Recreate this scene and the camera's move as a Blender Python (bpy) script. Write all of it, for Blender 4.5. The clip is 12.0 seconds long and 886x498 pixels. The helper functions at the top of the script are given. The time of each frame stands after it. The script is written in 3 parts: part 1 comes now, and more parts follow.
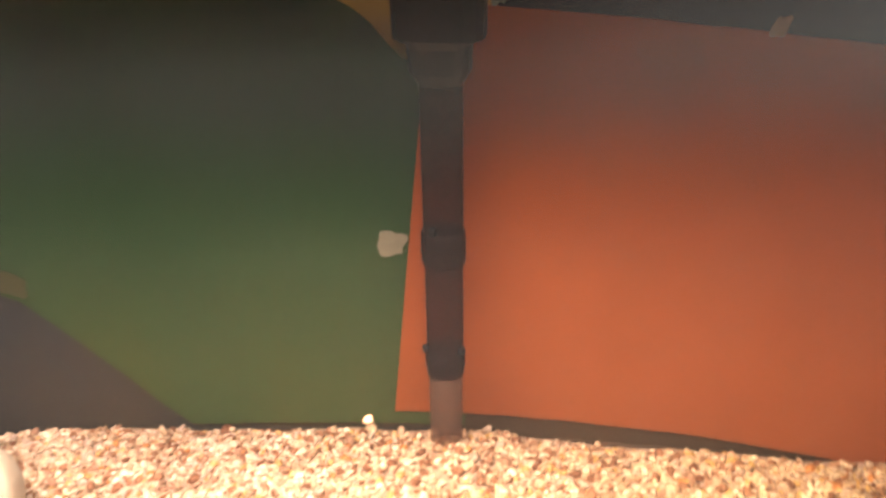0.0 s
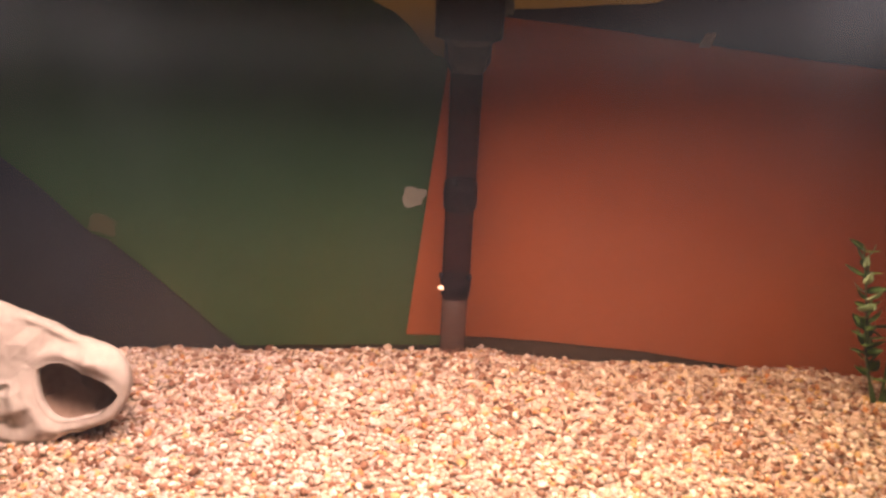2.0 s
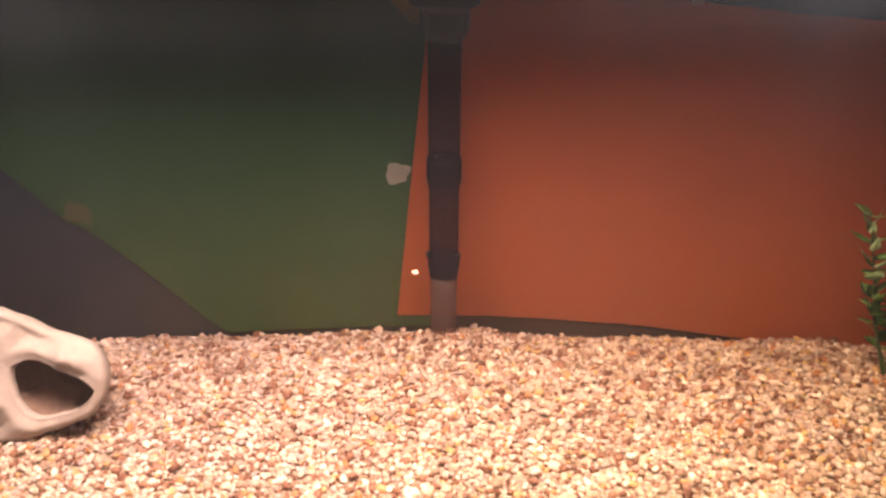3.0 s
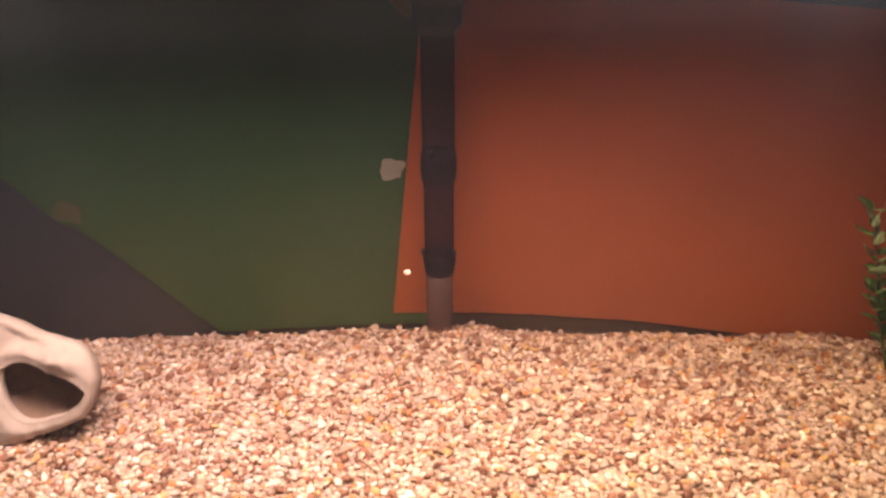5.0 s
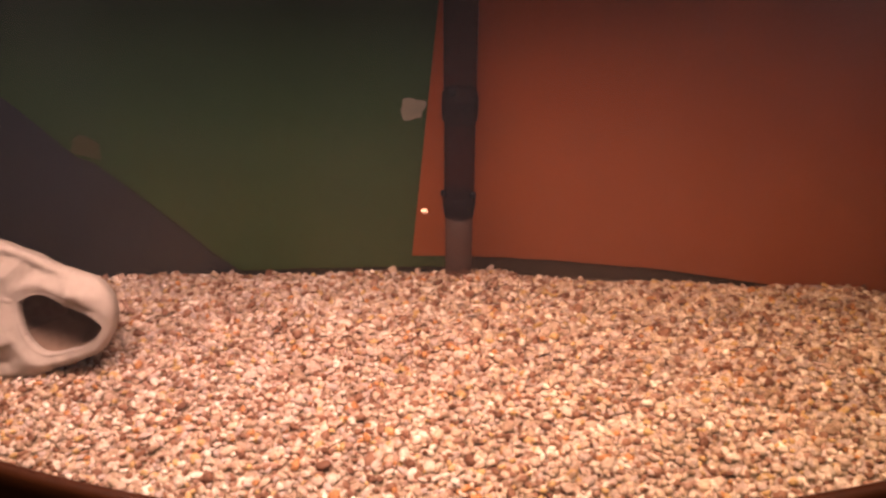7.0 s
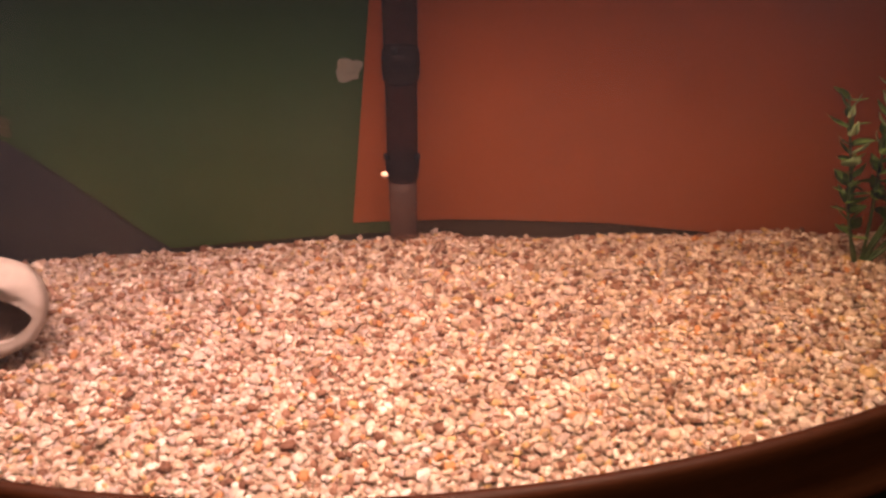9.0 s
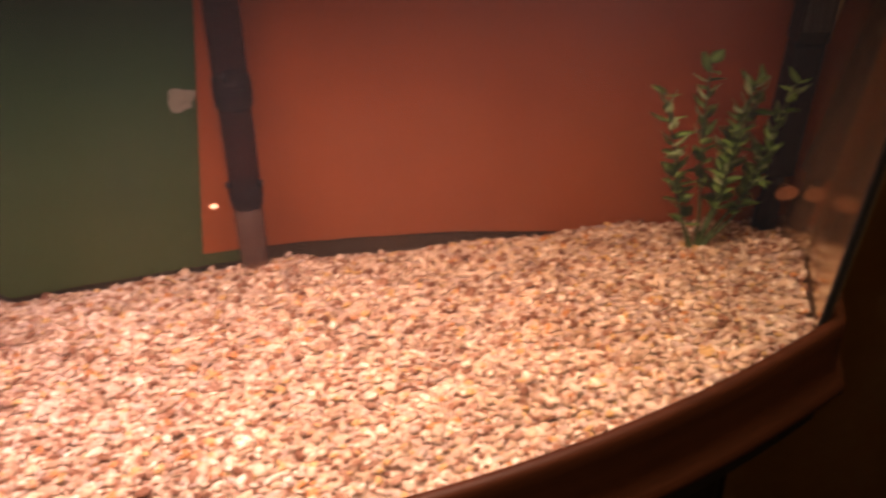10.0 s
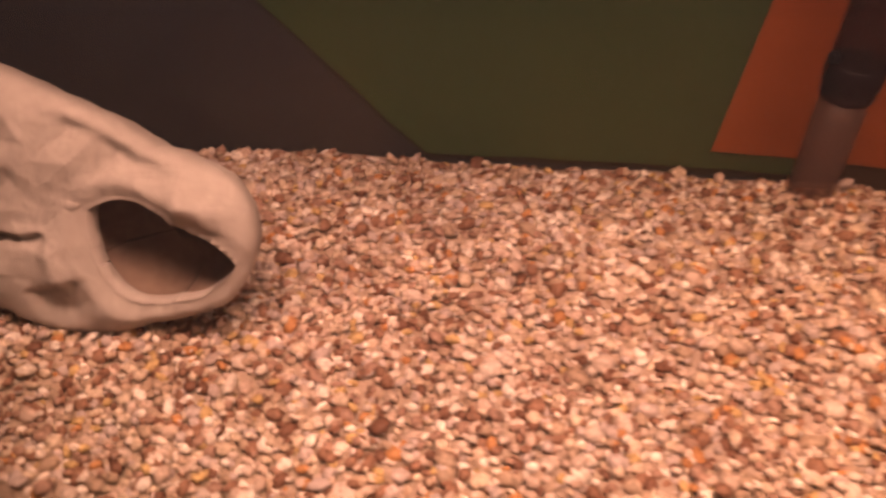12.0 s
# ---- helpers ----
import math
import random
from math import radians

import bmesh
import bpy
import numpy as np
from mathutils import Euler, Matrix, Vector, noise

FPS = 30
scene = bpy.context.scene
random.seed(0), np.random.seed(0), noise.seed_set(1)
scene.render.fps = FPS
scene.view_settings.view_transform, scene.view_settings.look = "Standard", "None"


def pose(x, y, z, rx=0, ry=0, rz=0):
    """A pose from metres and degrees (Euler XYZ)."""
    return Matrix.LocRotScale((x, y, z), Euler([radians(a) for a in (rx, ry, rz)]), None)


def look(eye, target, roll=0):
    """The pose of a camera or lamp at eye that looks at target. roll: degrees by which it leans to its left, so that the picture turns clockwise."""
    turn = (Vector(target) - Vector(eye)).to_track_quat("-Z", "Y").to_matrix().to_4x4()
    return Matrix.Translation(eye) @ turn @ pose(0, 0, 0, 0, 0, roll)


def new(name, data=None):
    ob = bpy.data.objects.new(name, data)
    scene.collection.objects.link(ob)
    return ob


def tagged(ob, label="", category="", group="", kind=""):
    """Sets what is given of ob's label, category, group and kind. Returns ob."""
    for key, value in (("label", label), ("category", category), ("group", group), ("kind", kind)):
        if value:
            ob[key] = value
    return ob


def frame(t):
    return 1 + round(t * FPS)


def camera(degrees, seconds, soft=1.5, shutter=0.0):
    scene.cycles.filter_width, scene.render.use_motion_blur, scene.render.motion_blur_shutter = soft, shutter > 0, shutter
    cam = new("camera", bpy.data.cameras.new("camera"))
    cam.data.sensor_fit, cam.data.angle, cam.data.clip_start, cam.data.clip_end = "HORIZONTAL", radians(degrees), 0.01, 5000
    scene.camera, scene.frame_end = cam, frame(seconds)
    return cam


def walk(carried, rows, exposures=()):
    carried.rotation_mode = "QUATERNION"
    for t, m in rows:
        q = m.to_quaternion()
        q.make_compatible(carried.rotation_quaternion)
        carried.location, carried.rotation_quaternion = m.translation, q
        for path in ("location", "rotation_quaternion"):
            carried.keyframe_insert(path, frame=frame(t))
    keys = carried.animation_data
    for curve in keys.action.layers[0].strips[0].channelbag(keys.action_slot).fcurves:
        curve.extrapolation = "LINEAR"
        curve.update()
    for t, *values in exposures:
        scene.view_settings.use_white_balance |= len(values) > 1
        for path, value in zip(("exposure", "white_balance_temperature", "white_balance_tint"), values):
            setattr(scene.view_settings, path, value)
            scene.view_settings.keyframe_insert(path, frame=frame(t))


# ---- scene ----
cam = camera(53.8, 12.0, soft=2.6, shutter=0.4)
PATH = [
    (0, (0.0695, -0.4314, 0.3237), (-0.2160, 1.3440, -0.5519), -3.65),
    (0.5, (0.0337, -0.5037, 0.3211), (-0.1451, 1.2914, -0.5424), -3.93),
    (0.8, (0.0160, -0.5321, 0.3507), (-0.0994, 1.1953, -0.6507), -3.38),
    (1, (-0.0014, -0.5655, 0.3345), (-0.0412, 1.1873, -0.6277), -3.32),
    (1.2, (-0.0143, -0.5813, 0.3473), (0.0209, 1.1470, -0.6586), -1.40),
    (1.5, (0.0032, -0.5918, 0.3490), (-0.0165, 1.1672, -0.6025), -1.25),
    (2, (0.0210, -0.5918, 0.3440), (-0.0680, 1.2243, -0.4890), 0.07),
    (2.5, (0.0396, -0.5763, 0.3349), (-0.0909, 1.2135, -0.5482), -2.78),
    (2.7, (0.0405, -0.5643, 0.3385), (-0.0904, 1.2173, -0.5609), -2.41),
    (4.3, (0.0543, -0.5707, 0.3411), (-0.0879, 1.2122, -0.5538), -3.11),
    (4.5, (0.0533, -0.5679, 0.3438), (-0.0863, 1.2025, -0.5762), -3.10),
    (5, (0.0463, -0.5543, 0.3380), (-0.0923, 1.2183, -0.5778), -3.06),
    (5.5, (0.0504, -0.5369, 0.3270), (-0.1300, 1.2374, -0.5781), -2.95),
    (5.7, (0.0512, -0.5457, 0.3211), (-0.1571, 1.1955, -0.6407), -3.30),
    (6, (0.0550, -0.5439, 0.3238), (-0.1666, 1.1632, -0.6945), -3.44),
    (6.5, (0.0526, -0.5500, 0.3268), (-0.1384, 1.1706, -0.6747), -3.01),
    (7, (0.0484, -0.5496, 0.3298), (-0.1438, 1.1635, -0.6843), -2.79),
    (7.2, (0.0491, -0.5507, 0.3286), (-0.1447, 1.1726, -0.6677), -2.99),
    (8.8, (0.0286, -0.5341, 0.3175), (0.0332, 1.1348, -0.7846), -1.76),
    (9, (0.0213, -0.5376, 0.3224), (0.0391, 1.1389, -0.7682), -2.25),
    (9.5, (0.0099, -0.5489, 0.3292), (0.0726, 1.1364, -0.7458), -2.37),
    (10, (0.0421, -0.5393, 0.3263), (0.3253, 1.1196, -0.7543), -2.71),
    (10.2, (0.0559, -0.5342, 0.3270), (0.3978, 1.1147, -0.7520), -1.34),
    (10.5, (0.0629, -0.5257, 0.3170), (0.2075, 1.1373, -0.7847), -1.58),
    (10.8, (0.0453, -0.5090, 0.3132), (-0.1121, 1.1200, -0.8365), -4.34),
    (11, (0.0286, -0.5013, 0.3029), (-0.2875, 1.1153, -0.8314), -3.65),
    (11.3, (0.0083, -0.4797, 0.2850), (-0.4909, 1.0810, -0.8618), -3.19),
    (11.5, (-0.0160, -0.4366, 0.2717), (-0.5366, 1.0680, -0.9388), -3.85),
    (11.8, (-0.0690, -0.3680, 0.2350), (-0.3900, 1.1480, -1.0170), -1.90),
    (12, (-0.0935, -0.3430, 0.2285), (-0.3900, 1.1220, -1.0780), -1.50),
]
EXPOSURE = [(0, 1.10, 6150, -22), (0.5, 0.62, 6100, -13), (1, 0.10, 6050, -1), (1.5, -0.18, 6250, 8), (2, 0.38, 5950, -1), (2.5, 0.42, 5850, -5), (4.5, 0.24, 5900, -3),
            (5, 0.18, 5900, -2), (5.5, 0.18, 5900, 2), (6, -0.22, 6300, 4), (6.5, -0.42, 6550, 9), (7.2, -0.30, 6600, 9), (9, -0.22, 6450, 11), (10, 0.02, 6600, 11),
            (10.5, 0.05, 6700, 8), (11, -0.38, 7000, 14), (11.5, -0.60, 7550, 18), (12, -0.74, 8000, 20)]
walk(cam, [(t, look(eye, target, roll)) for t, eye, target, roll in PATH], EXPOSURE)

# ---- light and exposure ----
world = bpy.data.worlds.new("room_dark")
scene.world = world
world.use_nodes = True
world.node_tree.nodes["Background"].inputs[0].default_value = (0.9, 0.75, 0.6, 1)
world.node_tree.nodes["Background"].inputs[1].default_value = 0.02


def area_lamp(name, m, sx, sy, watts, colour, spread=180):
    data = bpy.data.lights.new(name, "AREA")
    data.shape, data.size, data.size_y = "RECTANGLE", sx, sy
    data.energy, data.color, data.spread = watts, colour, radians(spread)
    ob = new(name, data)
    ob.matrix_world = m
    return ob


# the strip lamp under the hood, and a dim lamp at the room's ceiling
area_lamp("hood_light", look((-0.05, -0.203, 0.335), (-0.05, -0.150, 0.0)), 0.51, 0.06, 2.1, (1.0, 0.575, 0.46), 104)
area_lamp("room_light", look((0.3, -0.65, 1.62), (0.1, -0.2, 0.0)), 0.4, 0.4, 18.0, (1.0, 0.70, 0.45))
# added lamp behind the tank, standing for light that leaks from the hood
area_lamp("wall_leak_lamp", look((0.0, 0.040, 0.342), (0.0, 0.075, 0.22)), 0.30, 0.012, 0.10, (1.0, 0.66, 0.34))


# ---- materials ----
def shader(name):
    m = bpy.data.materials.new(name)
    m.use_nodes = True
    nt = m.node_tree
    return m, nt, nt.nodes["Principled BSDF"]


def ramp(nt, stops, interpolation="LINEAR"):
    r = nt.nodes.new("ShaderNodeValToRGB")
    r.color_ramp.interpolation = interpolation
    while len(r.color_ramp.elements) < len(stops):
        r.color_ramp.elements.new(0.5)
    for e, (p, c) in zip(r.color_ramp.elements, stops):
        e.position, e.color = p, (*c, 1)
    return r


def noise_tex(nt, scale, detail=4, rough=0.6, stretch=None):
    n = nt.nodes.new("ShaderNodeTexNoise")
    n.inputs["Scale"].default_value, n.inputs["Detail"].default_value = scale, detail
    n.inputs["Roughness"].default_value = rough
    co = nt.nodes.new("ShaderNodeTexCoord")
    mp = nt.nodes.new("ShaderNodeMapping")
    if stretch:
        mp.inputs["Scale"].default_value = stretch
    nt.links.new(co.outputs["Object"], mp.inputs[0])
    nt.links.new(mp.outputs[0], n.inputs["Vector"])
    return n


def surface(name, dark, light, big, fine, roughness=0.6, bump=0.2, depth=0.001, stretch=None, metallic=0.0, spec=0.5):
    """Colour from a coarse and a fine noise between two tones, with the fine one as relief."""
    m, nt, b = shader(name)
    n1, n2 = noise_tex(nt, big, 3, 0.55, stretch), noise_tex(nt, fine, 5, 0.65, stretch)
    mix = nt.nodes.new("ShaderNodeMath")
    mix.operation = "MULTIPLY_ADD"
    mix.inputs[1].default_value = 0.45
    half = nt.nodes.new("ShaderNodeMath")
    half.operation = "MULTIPLY"
    half.inputs[1].default_value = 0.55
    nt.links.new(n1.outputs["Fac"], half.inputs[0])
    nt.links.new(n2.outputs["Fac"], mix.inputs[0])
    nt.links.new(half.outputs[0], mix.inputs[2])
    r = ramp(nt, [(0.33, dark), (0.67, light)])
    nt.links.new(mix.outputs[0], r.inputs[0])
    nt.links.new(r.outputs[0], b.inputs["Base Color"])
    bp = nt.nodes.new("ShaderNodeBump")
    bp.inputs["Strength"].default_value, bp.inputs["Distance"].default_value = bump, depth
    nt.links.new(n2.outputs["Fac"], bp.inputs["Height"])
    nt.links.new(bp.outputs[0], b.inputs["Normal"])
    b.inputs["Roughness"].default_value, b.inputs["Metallic"].default_value = roughness, metallic
    b.inputs["Specular IOR Level"].default_value = spec
    return m


PEBBLE_TONES = [(0.0, (0.20, 0.100, 0.068)), (0.06, (0.30, 0.165, 0.115)), (0.155, (0.38, 0.245, 0.195)), (0.25, (0.46, 0.345, 0.270)),
                (0.36, (0.60, 0.470, 0.405)), (0.48, (0.66, 0.540, 0.440)), (0.60, (0.54, 0.455, 0.440)), (0.70, (0.72, 0.625, 0.565)),
                (0.80, (0.60, 0.430, 0.220)), (0.85, (0.52, 0.260, 0.120)), (0.875, (0.64, 0.535, 0.480)), (0.925, (0.86, 0.800, 0.750))]


def pebble_material(name, source):
    m, nt, b = shader(name)
    if source == "island":
        src = nt.nodes.new("ShaderNodeNewGeometry").outputs["Random Per Island"]
    else:
        src = nt.nodes.new("ShaderNodeObjectInfo").outputs["Random"]
    r = ramp(nt, PEBBLE_TONES, "CONSTANT")
    nt.links.new(src, r.inputs[0])
    n = noise_tex(nt, 700, 3, 0.6)
    v = ramp(nt, [(0.3, (0.62, 0.60, 0.58)), (0.7, (1.18, 1.16, 1.14))])
    nt.links.new(n.outputs["Fac"], v.inputs[0])
    mul = nt.nodes.new("ShaderNodeMix")
    mul.data_type, mul.blend_type = "RGBA", "MULTIPLY"
    mul.inputs["Factor"].default_value = 1
    nt.links.new(r.outputs[0], mul.inputs[6])
    nt.links.new(v.outputs[0], mul.inputs[7])
    clump = noise_tex(nt, 34, 4, 0.65)
    cr = ramp(nt, [(0.32, (0.74, 0.68, 0.63)), (0.5, (1.0, 1.0, 1.0)), (0.68, (1.20, 1.18, 1.15))])
    nt.links.new(clump.outputs["Fac"], cr.inputs[0])
    m2 = nt.nodes.new("ShaderNodeMix")
    m2.data_type, m2.blend_type = "RGBA", "MULTIPLY"
    m2.inputs["Factor"].default_value = 1 if source == "island" else 0
    nt.links.new(mul.outputs[2], m2.inputs[6])
    nt.links.new(cr.outputs[0], m2.inputs[7])
    # a yellow bloom of algae on the stones near the plant
    co = nt.nodes.new("ShaderNodeTexCoord")
    dist = nt.nodes.new("ShaderNodeVectorMath")
    dist.operation = "DISTANCE"
    dist.inputs[1].default_value = (0.27, -0.02, 0.0)
    nt.links.new(co.outputs["Object"], dist.inputs[0])
    al = nt.nodes.new("ShaderNodeMapRange")
    for i, v in enumerate((0.06, 0.40, 0.65 if source == "island" else 0, 0.0), 1):
        al.inputs[i].default_value = v
    nt.links.new(dist.outputs["Value"], al.inputs[0])
    m3 = nt.nodes.new("ShaderNodeMix")
    m3.data_type, m3.blend_type = "RGBA", "MULTIPLY"
    m3.inputs[7].default_value = (1.08, 1.0, 0.62, 1)
    nt.links.new(al.outputs[0], m3.inputs["Factor"])
    nt.links.new(m2.outputs[2], m3.inputs[6])
    nt.links.new(m3.outputs[2], b.inputs["Base Color"])
    b.inputs["Roughness"].default_value = 0.55
    b.inputs["Specular IOR Level"].default_value = 0.22
    return m


def glass_material(name, tint, gloss=0.02, veil=0.0, veil_top=0.0, z0=0.250, z1=0.313, veil_tone=(0.47, 0.62, 0.86)):
    """Clear pane: lets light through, mirrors by its angle, with a veil graded by height that paints haze (front) and
    bounce light (back).
    """
    m, nt, b = shader(name)
    nt.nodes.remove(b)
    t, g, d = nt.nodes.new("ShaderNodeBsdfTransparent"), nt.nodes.new("ShaderNodeBsdfGlossy"), nt.nodes.new("ShaderNodeBsdfDiffuse")
    t.inputs[0].default_value = (*tint, 1)
    g.inputs["Roughness"].default_value = 0.03
    d.inputs[0].default_value = (*veil_tone, 1)
    tl, both = nt.nodes.new("ShaderNodeBsdfTranslucent"), nt.nodes.new("ShaderNodeAddShader")
    tl.inputs[0].default_value = (*veil_tone, 1)
    nt.links.new(d.outputs[0], both.inputs[0])
    nt.links.new(tl.outputs[0], both.inputs[1])
    lw = nt.nodes.new("ShaderNodeLayerWeight")
    lw.inputs[0].default_value = 0.5
    pw = nt.nodes.new("ShaderNodeMath")
    pw.operation = "POWER"
    pw.inputs[1].default_value = 5
    nt.links.new(lw.outputs["Facing"], pw.inputs[0])
    fr = nt.nodes.new("ShaderNodeMath")
    fr.operation = "MULTIPLY_ADD"
    fr.inputs[1].default_value, fr.inputs[2].default_value = 0.7, gloss
    nt.links.new(pw.outputs[0], fr.inputs[0])
    m1, m2 = nt.nodes.new("ShaderNodeMixShader"), nt.nodes.new("ShaderNodeMixShader")
    nt.links.new(fr.outputs[0], m1.inputs[0])
    nt.links.new(t.outputs[0], m1.inputs[1])
    nt.links.new(g.outputs[0], m1.inputs[2])
    geo = nt.nodes.new("ShaderNodeTexCoord")
    sep = nt.nodes.new("ShaderNodeSeparateXYZ")
    nt.links.new(geo.outputs["Object"], sep.inputs[0])
    veil_by_height = nt.nodes.new("ShaderNodeMapRange")
    veil_by_height.interpolation_type = "SMOOTHSTEP"
    for i, v in enumerate((z0, z1, veil, veil_top), 1):
        veil_by_height.inputs[i].default_value = v
    nt.links.new(sep.outputs["Z"], veil_by_height.inputs[0])
    blot = noise_tex(nt, 11, 4, 0.55, (1.0, 1.0, 0.3))
    blot.inputs["Vector"].links[0].from_node.inputs["Rotation"].default_value = (0, -0.6, 0)
    br = nt.nodes.new("ShaderNodeMapRange")
    for i, v in enumerate((0.3, 0.7, 0.65, 1.35), 1):
        br.inputs[i].default_value = v
    nt.links.new(blot.outputs["Fac"], br.inputs[0])
    fm = nt.nodes.new("ShaderNodeMath")
    fm.operation = "MULTIPLY"
    nt.links.new(veil_by_height.outputs[0], fm.inputs[0])
    nt.links.new(br.outputs[0], fm.inputs[1])
    nt.links.new(fm.outputs[0], m2.inputs[0])
    nt.links.new(m1.outputs[0], m2.inputs[1])
    nt.links.new(both.outputs[0], m2.inputs[2])
    nt.links.new(m2.outputs[0], nt.nodes["Material Output"].inputs[0])
    return m


def mirror_pane_material(name):
    """A side pane with water behind it: mirrors what stands in the tank."""
    m, nt, b = shader(name)
    nt.nodes.remove(b)
    g, d = nt.nodes.new("ShaderNodeBsdfGlossy"), nt.nodes.new("ShaderNodeBsdfTransparent")
    g.inputs[0].default_value, g.inputs["Roughness"].default_value = (1.0, 0.93, 0.78, 1), 0.15
    d.inputs[0].default_value = (0.8, 0.8, 0.76, 1)
    mx = nt.nodes.new("ShaderNodeMixShader")
    mx.inputs[0].default_value = 0.90
    nt.links.new(d.outputs[0], mx.inputs[1])
    nt.links.new(g.outputs[0], mx.inputs[2])
    # a brown diffuse veil painted over the mirror to lift its dark reflections
    al, ax = nt.nodes.new("ShaderNodeBsdfDiffuse"), nt.nodes.new("ShaderNodeMixShader")
    al.inputs[0].default_value = (0.50, 0.31, 0.15, 1)
    ax.inputs[0].default_value = 0.18
    nt.links.new(mx.outputs[0], ax.inputs[1])
    nt.links.new(al.outputs[0], ax.inputs[2])
    nt.links.new(ax.outputs[0], nt.nodes["Material Output"].inputs[0])
    return m


def smoked_plastic(name, tone, body, clear):
    m, nt, b = shader(name)
    b.inputs["Base Color"].default_value = (*tone, 1)
    b.inputs["Roughness"].default_value = 0.35
    b.inputs["Specular IOR Level"].default_value = 0.25
    t = nt.nodes.new("ShaderNodeBsdfTransparent")
    t.inputs[0].default_value = (*clear, 1)
    mx = nt.nodes.new("ShaderNodeMixShader")
    mx.inputs[0].default_value = body
    nt.links.new(t.outputs[0], mx.inputs[1])
    nt.links.new(b.outputs[0], mx.inputs[2])
    nt.links.new(mx.outputs[0], nt.nodes["Material Output"].inputs[0])
    return m


M_PEBBLES = pebble_material("pebbles_mixed", "island")
M_PEBBLE = pebble_material("pebble_single", "object")
M_BED = surface("gravel_under", (0.36, 0.26, 0.20), (0.52, 0.40, 0.32), 120, 520, 0.8, 0.6, 0.002)
M_ROCK = surface("cave_stone", (0.36, 0.325, 0.295), (0.52, 0.48, 0.44), 34, 210, 0.85, 0.7, 0.0014)
# darker copy of the cave stone: the hollow's shade is in its colour
M_ROCK_SHADED = surface("cave_stone_shaded", (0.15, 0.10, 0.075), (0.26, 0.19, 0.15), 40, 300, 0.85, 0.5, 0.001)
M_RED = surface("terracotta_paper", (0.275, 0.066, 0.019), (0.325, 0.080, 0.024), 7, 900, 0.8, 0.12, 0.0003, spec=0.2)
M_GREEN = surface("green_paper", (0.0195, 0.056, 0.0205), (0.0285, 0.072, 0.0280), 6, 900, 0.8, 0.12, 0.0003, spec=0.2)
M_NAVY = surface("slate_backing", (0.010, 0.016, 0.032), (0.019, 0.027, 0.048), 9, 200, 0.6, 0.1, 0.0004, spec=0.25)
M_BROWN = surface("dark_brown_card", (0.034, 0.019, 0.014), (0.050, 0.028, 0.021), 12, 300, 0.7, 0.2, 0.0004, spec=0.2)
M_TAPE = surface("white_tape", (0.15, 0.155, 0.13), (0.25, 0.255, 0.22), 80, 600, 0.5, 0.3, 0.0006)
M_TAPE_OLD = surface("yellowed_tape", (0.034, 0.042, 0.016), (0.058, 0.060, 0.022), 70, 500, 0.5, 0.3, 0.0005)
M_SCRAP = surface("brown_scrap", (0.20, 0.12, 0.07), (0.36, 0.24, 0.15), 200, 900, 0.7, 0.4, 0.0006)
M_BLACK = surface("black_plastic", (0.006, 0.005, 0.007), (0.012, 0.010, 0.013), 40, 500, 0.5, 0.12, 0.0004, spec=0.2)
M_TUBE = smoked_plastic("dark_smoky_tube", (0.022, 0.012, 0.014), 0.48, (0.60, 0.50, 0.55))
M_RIB = surface("grey_rib_plastic", (0.035, 0.035, 0.036), (0.06, 0.058, 0.058), 40, 500, 0.4, 0.1, 0.0003)
M_AMBER = surface("amber_rubber", (0.34, 0.15, 0.06), (0.46, 0.22, 0.10), 120, 600, 0.45, 0.2, 0.0004)
M_SMOKE = smoked_plastic("smoked_clear_plastic", (0.15, 0.092, 0.072), 0.34, (0.80, 0.72, 0.68))
M_SEAM = surface("black_silicone", (0.003, 0.003, 0.003), (0.006, 0.005, 0.005), 60, 400, 0.8, 0.2, 0.0004)
M_TRIM = surface("dark_brown_trim", (0.026, 0.0080, 0.0030), (0.058, 0.018, 0.007), 9, 130, 0.5, 0.25, 0.0005, stretch=(1, 1, 7), spec=0.2)
# front veil: milky haze put into the pane's colour, thicker towards the top
M_GLASS = glass_material("clear_glass", (0.98, 0.985, 0.98), 0.015, 0.020, 0.115, veil_tone=(0.26, 0.35, 0.46))
# ochre veil paints the gravel's bounce light low on the back pane
M_BACKGLASS = glass_material("back_glass", (0.98, 0.985, 0.98), 0.004, 0.038, 0.0, -0.03, 0.17, (0.50, 0.35, 0.13))
M_SIDE = mirror_pane_material("side_glass")
M_LEAF = surface("plastic_leaf", (0.17, 0.33, 0.060), (0.31, 0.50, 0.12), 60, 500, 0.55, 0.2, 0.0004)
M_LEAF_PALE = surface("pale_plastic_leaf", (0.25, 0.38, 0.14), (0.42, 0.54, 0.25), 60, 500, 0.55, 0.2, 0.0004)
M_STEM = surface("plastic_stem", (0.045, 0.085, 0.022), (0.085, 0.14, 0.04), 60, 500, 0.45, 0.2, 0.0004)
M_WALL = surface("ochre_wall", (0.42, 0.22, 0.055), (0.50, 0.28, 0.08), 3, 60, 0.85, 0.2, 0.002)
M_ROOM = surface("dim_room_wall", (0.34, 0.26, 0.20), (0.44, 0.34, 0.27), 2, 40, 0.85, 0.2, 0.002)
M_FLOOR = surface("brown_carpet", (0.05, 0.04, 0.033), (0.10, 0.08, 0.065), 6, 180, 0.95, 0.6, 0.004)
M_STAND = surface("black_stand", (0.012, 0.008, 0.006), (0.028, 0.018, 0.013), 5, 90, 0.5, 0.2, 0.0006, stretch=(1, 1, 0.2))
M_FLAKE = surface("food_pellet", (0.62, 0.30, 0.16), (0.85, 0.62, 0.48), 300, 900, 0.6, 0.4, 0.0005)


